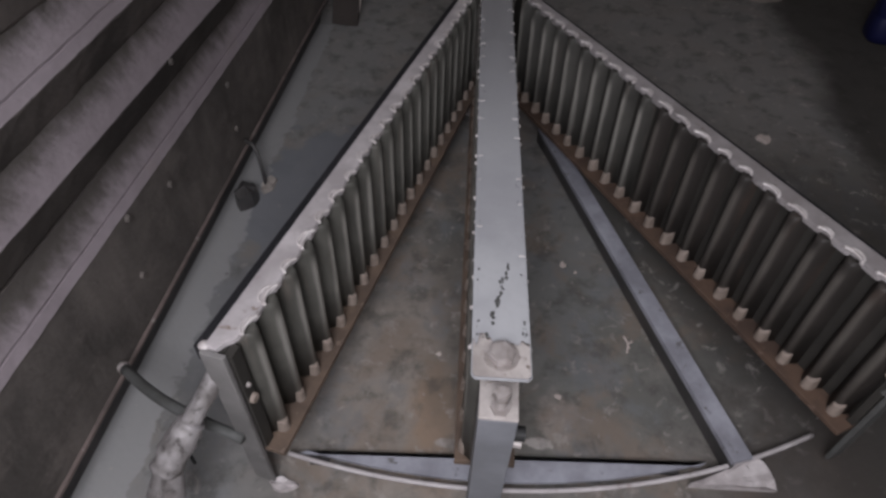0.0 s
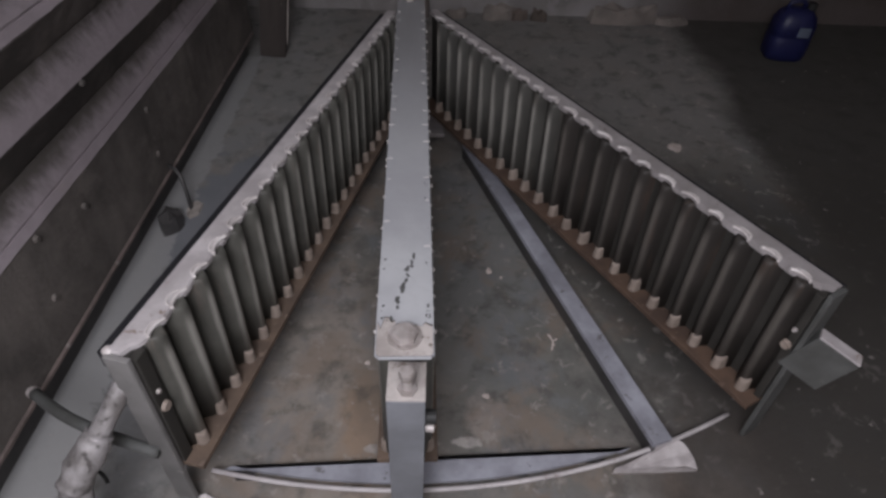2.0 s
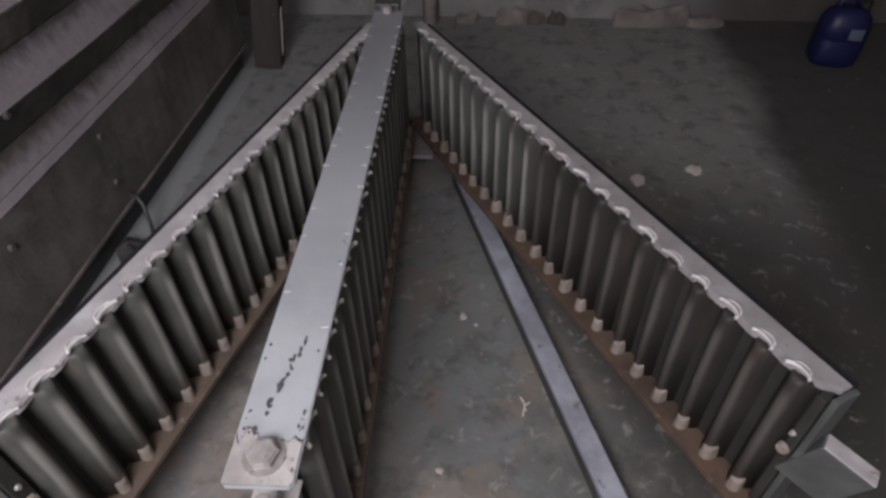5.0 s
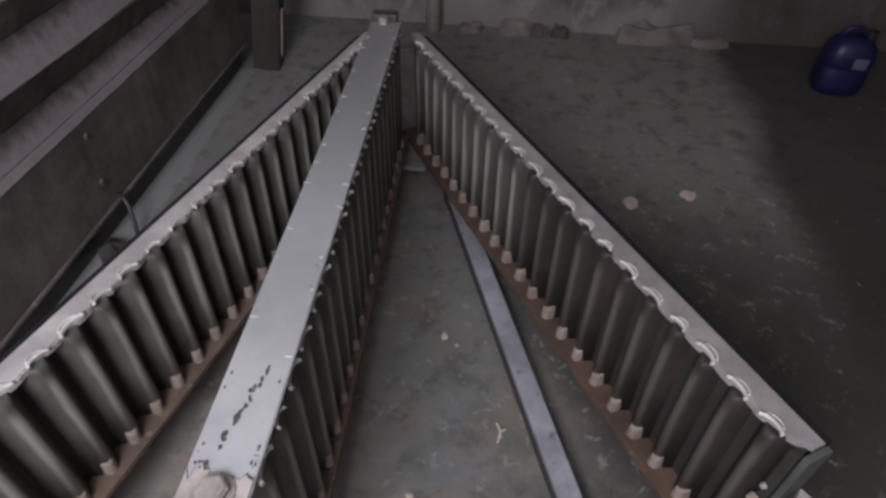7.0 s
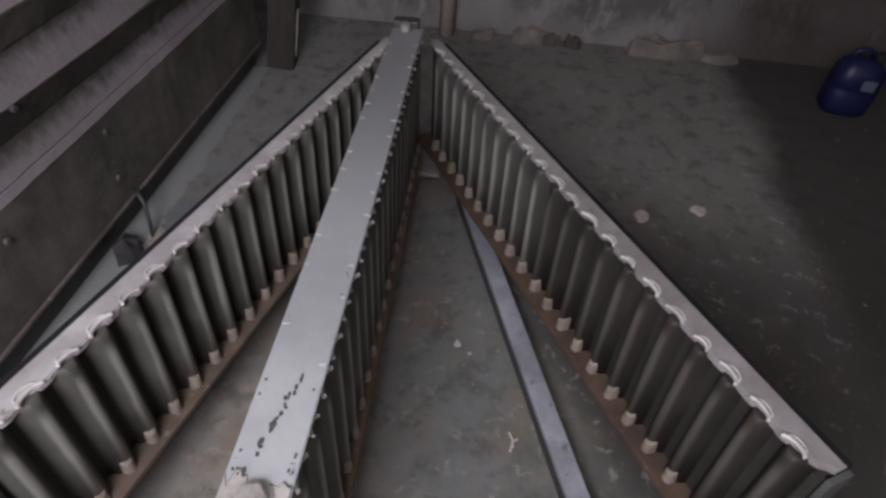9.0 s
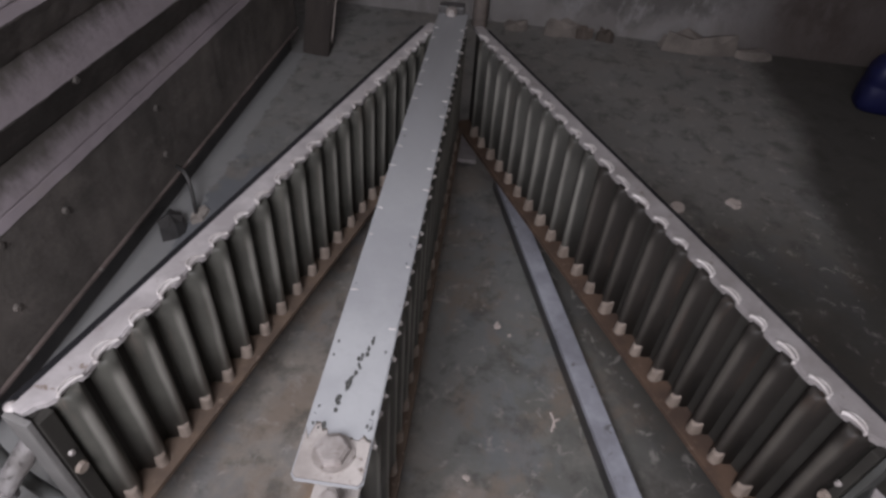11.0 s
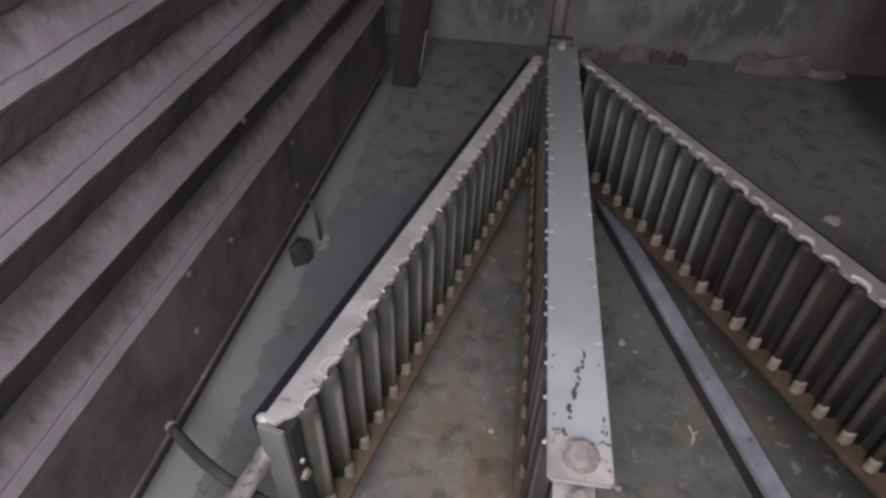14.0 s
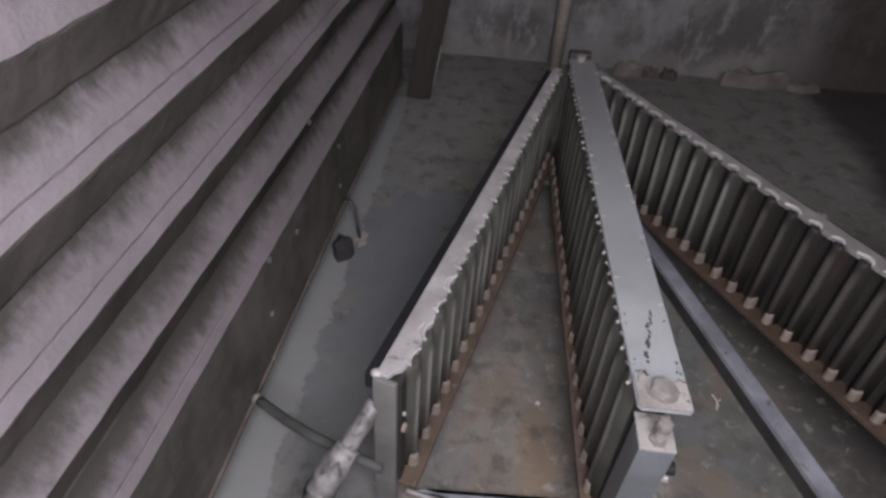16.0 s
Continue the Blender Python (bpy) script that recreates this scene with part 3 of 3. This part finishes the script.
ragged = [(0.0405 - 0.081 * k / 16, 0.055 + wear_rnd.uniform(-0.006, 0.008) + 0.012 * (k in (11, 12, 13, 14))) for k in range(17)]
part("end_wear", prism([(-0.0405, 0.007), (-0.0365, 0.0015), (0.0365, 0.0015), (0.0405, 0.007)] + ragged, 0.0006, 0.0014), PAINT_WORN, mid, "chipped worn end")
part("core_bar", boxed(-0.026, 0.026, 0.052, 1.42, -0.37, -0.0065), BACK, mid)
part("bottom_bar", boxed(-0.056, 0.058, 0.052, 1.42, -0.385, -0.3705, 0.002), RUST, mid, "rusty bottom bar")
for side in (1, -1):
    arm_side(mid, side, 1.42, 0.082, 20, -0.014, RIDGE_TALL_ME, 0.349, 0.037 if side > 0 else 0.035)
tack = mesh_of(boxed(-0.006, 0.006, -0.0012, 0.0012, -0.001, 0.0018, 0.0006), "tack_mark", BEAD)
for k in range(19):
    for side in (1, -1):
        rnd = random.Random(k * 2 + side)
        if rnd.random() < 0.35:
            continue
        share("tack_mark", tack, mid, pose(side * (0.0375 - rnd.uniform(0, 0.003)), 0.099 + k * RIDGE + rnd.uniform(-0.004, 0.004), -0.0006, 0, 0, rnd.uniform(-6, 6)) @ Matrix.Diagonal((rnd.uniform(0.5, 1.1), 0.8, 1, 1)))
scratch_rnd = random.Random(5)
bm = bmesh.new()
for k in range(46):
    u = scratch_rnd.random()
    if 0.52 < u < 0.60 or (u > 0.75 and scratch_rnd.random() < 0.5):
        continue
    cx, cy = -0.024 + 0.040 * u + scratch_rnd.gauss(0, 0.0022), 0.066 + 0.15 * u + scratch_rnd.gauss(0, 0.004)
    big = scratch_rnd.uniform(0.0012, 0.0034)
    prism([(cx + big * scratch_rnd.uniform(0.5, 1.2) * math.cos(a), cy + 1.6 * big * scratch_rnd.uniform(0.5, 1.3) * math.sin(a)) for a in (j * math.tau / 7 for j in range(7))],
          0.0003, 0.0006 + 0.00002 * k, bm)
for k in range(34):
    side = scratch_rnd.choice((-1, 1))
    cx, cy = side * scratch_rnd.uniform(0.030, 0.0385), scratch_rnd.choice((scratch_rnd.uniform(0.05, 0.10), scratch_rnd.uniform(0.05, 1.3)))
    big = scratch_rnd.uniform(0.0008, 0.0022)
    prism([(cx + big * scratch_rnd.uniform(0.5, 1.2) * math.cos(a), cy + 1.5 * big * scratch_rnd.uniform(0.5, 1.3) * math.sin(a)) for a in (j * math.tau / 6 for j in range(6))],
          0.0003, 0.0006 + 0.00002 * k, bm)
tagged(part("paint_wear", bm, GREY_DARK, mid, "dark flaked scratches in the paint"), kind="stuff")
part("end_wear_rim", prism([(-0.0408, 0.0065), (-0.0368, 0.001), (0.0368, 0.001), (0.0408, 0.0065)] + [(x * 1.01, y + wear_rnd.uniform(0.001, 0.005)) for x, y in ragged], 0.0002, 0.0005), BEAM, mid)
head = part("bolt", hexagon(0.0195, 0.0016, 0.014, 0.0, 0.036, 0.2), ZINC, mid, "worn hexagonal bolt head")
part("washer", rodded((0, 0.036, 0.0008), (0, 0.036, 0.0035), 0.0255, None, 20), ZINC, head)
part("far_bolt", hexagon(0.016, 0.002, 0.022, -0.005, 1.395, 0.1), ZINC, mid, "bright pivot bolt")
part("far_clamp", boxed(-0.042, 0.03, 1.41, 1.45, -0.05, 0.020, 0.003), DARK_STEEL, mid, "dark clamp at the pivot")

# post in front of the middle arm with its stud
post = tagged(empty("front_post", pose(0.067, 0.544, 0)), "grey steel post carrying the middle arm", "post")
part("column", boxed(-0.029, 0.029, -0.022, 0.034, 0.0, 0.474, 0.002), POST_GREY, post)
part("cap", boxed(-0.029, 0.029, -0.022, 0.046, 0.4745, 0.480, 0.0015), PAINT_WORN, post, "chipped pale cap")
stud = part("stud", rodded((0.002, -0.004, 0.4805), (0.002, -0.004, 0.528), 0.0085), ZINC, post, "bright threaded stud")
part("nut", hexagon(0.0125, 0.512, 0.5275, 0.002, -0.004), ZINC, stud)
part("lower_nut", hexagon(0.0150, 0.4805, 0.4885, 0.002, -0.004), ZINC, stud)
part("knob", rodded((0.0295, -0.006, 0.410), (0.046, -0.006, 0.410), 0.012), BLACK, post, "black rubber knob")
part("knob_bolt", rodded((0.0295, -0.008, 0.382), (0.043, -0.008, 0.382), 0.008), ZINC, post)

# base frame: arc guide round the pivot, segment plate, diagonal flat bar, pivot plate
PIVOT = (0.02, 2.005)
frame_base = tagged(empty("base_frame", pose(0, 0, 0)), "pale painted steel base frame with a curved guide", "machine base")
R = 1.409


def arc_point(deg, r=R):
    a = radians(deg)
    r = r + 0.035 * max(0.0, deg / 32.5) ** 2 + 0.010 * min(0.0, deg / 15) ** 2
    return (PIVOT[0] + r * math.sin(a), PIVOT[1] - r * math.cos(a))


arc = [arc_point(-14.9 + (47.4 * k / 60)) for k in range(61)]
part("arc_guide", tube([(x, y, 0.026) for x, y in arc], 0.0052, 10), RAIL, frame_base, "curved pale guide rod", True)
low = [arc_point(-13.6 + 35.8 * k / 40, R - 0.020) for k in range(41)]
part("segment_plate", prism(low + [(0.535, 0.694), (-0.33, 0.638)], 0.010, 0.018), LAVENDER, frame_base, "lavender-grey painted segment plate")
diag = Vector((-0.34, 1.0)).normalized()
nrm = Vector((diag.y, -diag.x))
start = Vector((0.590, 0.690))
p = [start, start + nrm * 0.046, start + nrm * 0.046 + diag * 1.2, start + diag * 1.2]
part("diagonal_bar", prism([tuple(v) for v in p], 0.044, 0.058), LAVENDER, frame_base, "lavender-grey diagonal flat bar")
leg = [start + nrm * 0.002, start + nrm * 0.010, start + nrm * 0.010 + diag * 1.2, start + nrm * 0.002 + diag * 1.2]
part("bar_leg", prism([tuple(v) for v in leg], 0.0, 0.0435), DARK_STEEL, frame_base, "dark upright leg of the diagonal bar")
for x, y in ((-0.28, 0.632), (0.0, 0.628), (0.30, 0.650), (0.47, 0.683)):
    part("packing_plate", boxed(x - 0.02, x + 0.02, y - 0.008, y + 0.008, 0.0, 0.0098), DARK_STEEL, frame_base)
part("pivot_plate", prism([(-0.06, 1.885), (0.14, 1.885), (0.12, 2.10), (-0.08, 2.10)], 0.044, 0.058), RAIL_DIM, frame_base)
part("pivot_pin", rodded((PIVOT[0], PIVOT[1] + 0.03, 0.0585), (PIVOT[0], PIVOT[1] + 0.03, 0.47), 0.024), DARK_STEEL, frame_base)
for v in (start + nrm * 0.033 + diag * 0.12, start + nrm * 0.033 + diag * 0.95, Vector((0.02, 1.99))):
    part("foot_block", boxed(v.x - 0.012, v.x + 0.012, v.y - 0.012, v.y + 0.012, 0.0, 0.0435), DARK_STEEL, frame_base)

# clamping screw with a tommy bar outside the arm
clamp = tagged(empty("clamp_screw", pose(0, 0, 0)), "pale worn clamping screw with a dark tommy bar", "clamp")
S, E = Vector((-0.398, 0.607, 0.385)), Vector((-0.492, 0.485, 0.235))
d = (E - S).normalized()
SPINDLE = worn("mottled_pale_steel", (0.38, 0.36, 0.365), (0.17, 0.155, 0.15), (0.13, 0.118, 0.112), 0.42, metal=0.2, amount=0.56, scale=14, bump=0.7)


def lumpy_rod(a, b, radii, seed, sides=16):
    """A worn cast rod between a and b whose radius follows the list, with an uneven skin."""
    a, b = Vector(a), Vector(b)
    along = (b - a).normalized()
    side = along.cross(Vector((0, 0, 1))).normalized()
    up = side.cross(along)
    bm, rings = bmesh.new(), []
    steps = 4 * (len(radii) - 1)
    for i in range(steps + 1):
        k = min(i // 4, len(radii) - 2)
        r = radii[k] + (radii[k + 1] - radii[k]) * (i / 4 - k)
        c = a.lerp(b, i / steps)
        ring = []
        for j in range(sides):
            ang = j * math.tau / sides
            out = math.cos(ang) * side + math.sin(ang) * up
            ring.append(bm.verts.new(c + out * r * (1 + 0.22 * noise.noise((c + out * r) * 75 + Vector((seed, 0, 0))))))
        rings.append(ring)
    for lo, hi in zip(rings, rings[1:]):
        for j in range(sides):
            bm.faces.new((lo[j], lo[(j + 1) % sides], hi[(j + 1) % sides], hi[j]))
    bm.faces.new(rings[0][::-1])
    bm.faces.new(rings[-1])
    return bm


part("spindle", lumpy_rod(S, S + d * 0.12, [0.0155, 0.0165, 0.0165, 0.0175], 1), SPINDLE, clamp, "pale worn spindle", True)
part("clamp_body", lumpy_rod(S + d * 0.095, S + d * 0.20, [0.022, 0.0265, 0.0265, 0.027, 0.0255], 5), SPINDLE, clamp, "mottled worn cast body", True)
part("fork", lumpy_rod(S + d * 0.185, (-0.522, 0.462, 0.150), [0.020, 0.021, 0.019], 9), SPINDLE, clamp, "", True)
part("fork", lumpy_rod(S + d * 0.185, (-0.478, 0.448, 0.150), [0.020, 0.020, 0.018], 13), SPINDLE, clamp, "", True)
loop = [Vector((-0.505, 0.535, 0.15)) + Vector((0.030 * math.cos(u), 0.020 * math.sin(u), 0.036 * math.sin(u))) for u in (0.3 + k * 0.30 for k in range(14))]
part("wire_loop", tube(loop, 0.0035, 6), BLACK, clamp, "black wire loop", True)
A, B = Vector((-0.697, 0.724, 0.165)), Vector((-0.385, 0.578, 0.205))
bend = [A.lerp(B, u) + Vector((0, 0, 0.018 * math.sin(math.pi * u))) + Vector((-0.012, -0.016, 0)) * math.sin(math.pi * u) for u in (k / 12 for k in range(13))]
tommy = part("tommy_bar", tube(bend, 0.0115, 10), GREY_DARK, clamp, "dark bent tommy bar", True)
bm = bmesh.new()
bmesh.ops.create_uvsphere(bm, u_segments=14, v_segments=10, radius=0.0135, matrix=Matrix.Translation(A))
part("ball_end", bm, ZINC, tommy, "bright ball end", True)


# ---- loose things ----
def flake(name, x, y, size, height, material, label, category, seed, squash=1.0, z=0.0, turn=0.0, low=0.55):
    """An irregular flat scrap with a broken outline and an uneven top."""
    rnd = random.Random(seed)
    n = 11
    outline = [(size * rnd.uniform(low, 1.1) * math.cos(k * math.tau / n), squash * size * rnd.uniform(low, 1.1) * math.sin(k * math.tau / n)) for k in range(n)]
    bm = prism(outline, 0.0, height)
    bmesh.ops.poke(bm, faces=[f for f in bm.faces if f.normal.z > 0.5 or all(v.co.z > height * 0.9 for v in f.verts)])
    for v in bm.verts:
        if v.co.z > height * 0.5:
            v.co.z += rnd.uniform(-0.35, 0.5) * height
            v.co.x *= 0.9
            v.co.y *= 0.9
    ob = link_mesh(name, bm, material)
    ob.matrix_basis = pose(x, y, z, 0, 0, turn)
    return tagged(ob, label, category)


flake("plaster_chip", 1.004, 1.924, 0.028, 0.010, CHIP, "pale broken plaster chip on the floor", "debris", 3)
flake("plaster_chip", 0.81, 1.86, 0.032, 0.008, CHIP, "small pale plaster chip beside the arm", "debris", 4)
torn = tube([(-0.004, -0.022, 0.004), (-0.001, -0.006, 0.006), (0.002, 0.006, 0.004), (-0.008, 0.024, 0.008)], 0.0028, 5)
other = tube([(0.003, -0.010, 0.004), (0.0, 0.002, 0.007), (0.012, 0.012, 0.006)], 0.0026, 5)
tmp = bpy.data.meshes.new("tmp")
other.to_mesh(tmp)
other.free()
torn.from_mesh(tmp)
bpy.data.meshes.remove(tmp)
scrap = tagged(link_mesh("paper_scrap", torn, CHIP), "thin pale torn scrap on the floor", "debris")
scrap.matrix_basis = pose(0.42, 1.0, 0.0)
flake("paint_flake", 0.27, 1.258, 0.010, 0.003, CHIP, "tiny pale paint flake", "debris", 6, 1.4)
flake("paint_flake", 0.303, 1.233, 0.006, 0.003, CHIP, "tiny pale paint flake", "debris", 7)
flake("paint_flake", 0.24, 0.84, 0.012, 0.003, CHIP, "pale curled paint flake", "debris", 8, 0.7)
flake("paint_flake", -0.05, 0.93, 0.008, 0.003, CHIP, "tiny pale paint flake", "debris", 9)
bm = prism([(0.505, 0.652), (0.60, 0.655), (0.690, 0.660), (0.682, 0.712), (0.655, 0.722), (0.61, 0.70)], 0.0, 0.010)
bmesh.ops.subdivide_edges(bm, edges=bm.edges, cuts=2, use_grid_fill=True)
rnd = random.Random(2)
for v in bm.verts:
    if v.co.z > 0.004:
        v.co.z += rnd.uniform(0, 0.016)
tagged(link_mesh("foil_scrap", bm, SCRAP), "crumpled pale foil scrap by the base", "debris")
flake("foil_scrap", -0.345, 0.575, 0.040, 0.010, SCRAP, "small crumpled pale foil scrap", "debris", 12, 0.4)
flake("mortar_lump", -0.645, 1.50, 0.024, 0.010, PLASTER, "pale mortar lump at the foot of the cladding", "debris", 14, 1.8, low=0.8)

# bent hook of rod hanging off the foot of the cladding
hook = [(-0.716, 1.56, 0.125), (-0.690, 1.55, 0.118), (-0.676, 1.54, 0.10), (-0.664, 1.52, 0.05), (-0.650, 1.49, 0.007)]
tagged(link_mesh("bent_hook", tube(hook, 0.006, 8), DARK_STEEL, None, "", True), "dark bent rod hook hanging from the cladding", "hook")

flake("rag_lump", -0.690, 1.425, 0.034, 0.040, DARK_STEEL, "dark greasy rag lump at the foot of the cladding", "rag", 15, 1.5, low=0.85)

# timber leaning at the end of the cladding
timber = tagged(empty("timber_post", pose(-0.62, 2.60, 0, 0, 9, 4)), "brown weathered timber post at the end of the cladding", "post")
part("beam", boxed(-0.055, 0.055, -0.045, 0.045, 0.0, 1.55, 0.006), DARK_TIMBER, timber)
chip_outline = [(-0.004, 0.07), (0.010, 0.05), (0.016, 0.16), (0.006, 0.26), (-0.006, 0.24)]
splinter = prism(chip_outline, 0.0, 0.004)
splinter.transform(pose(0.0555, -0.012, 0.0, 90, 0, 90))
part("torn_splinter", splinter, CHIP, timber, "pale torn flake on the edge")

# pipe and rubble at the back wall
pipe = tagged(empty("wall_pipe", pose(0.03, 3.055, 0)), "pale painted pipe against the plaster wall", "pipe")
part("tube", rodded((0, 0, 0.0), (0, 0, 2.0), 0.035), CHIP, pipe, "", True)
part("bracket", boxed(-0.05, 0.05, 0.02, 0.065, 0.9, 0.94, 0.003), DARK_STEEL, pipe)
for i, (x, s, h, q) in enumerate(((1.02, 0.20, 0.075, 0.28), (0.62, 0.05, 0.04, 0.8), (0.52, 0.045, 0.035, 0.8), (0.40, 0.10, 0.05, 0.4), (1.30, 0.10, 0.03, 0.35), (0.20, 0.07, 0.03, 0.5))):
    flake("fallen_plaster", x, 3.06, s, h, RUBBLE if i not in (1, 2) else BEAM, "heap of fallen plaster along the wall", "debris", 20 + i, q)


# blue canister in the dark corner
def canister(x, y, turn):
    can = tagged(empty("plastic_canister", pose(x, y, 0, 0, 0, turn)), "blue plastic canister standing on the floor", "canister")
    bm = bmesh.new()
    rings = []
    for z, k in ((0.0, 0.86), (0.012, 0.97), (0.05, 1.0), (0.10, 1.0), (0.105, 0.975), (0.115, 0.975), (0.12, 1.0), (0.165, 0.98), (0.20, 0.84), (0.222, 0.58), (0.228, 0.30)):
        ring = []
        for j in range(24):
            a = j * math.tau / 24
            c, si = math.cos(a), math.sin(a)
            ring.append(bm.verts.new((0.092 * k * math.copysign(abs(c) ** 0.6, c), 0.075 * k * math.copysign(abs(si) ** 0.6, si), z)))
        rings.append(ring)
    for lo, hi in zip(rings, rings[1:]):
        for j in range(24):
            bm.faces.new((lo[j], lo[(j + 1) % 24], hi[(j + 1) % 24], hi[j]))
    bm.faces.new(rings[0][::-1])
    bm.faces.new(rings[-1])
    part("body", bm, BLUE, can, "", True)
    part("handle", tube([(-0.055, 0, 0.212), (-0.045, 0, 0.248), (-0.005, 0, 0.258), (0.014, 0, 0.248), (0.018, 0, 0.224)], 0.011, 8), BLUE, can, "", True)
    part("cap", rodded((0.048, 0, 0.212), (0.048, 0, 0.25), 0.019), BLACK, can)
    part("label", boxed(0.005, 0.055, -0.0765, -0.0725, 0.122, 0.165), LABEL, can, "faded pale label")
    return can


canister(1.735, 2.735, -8)
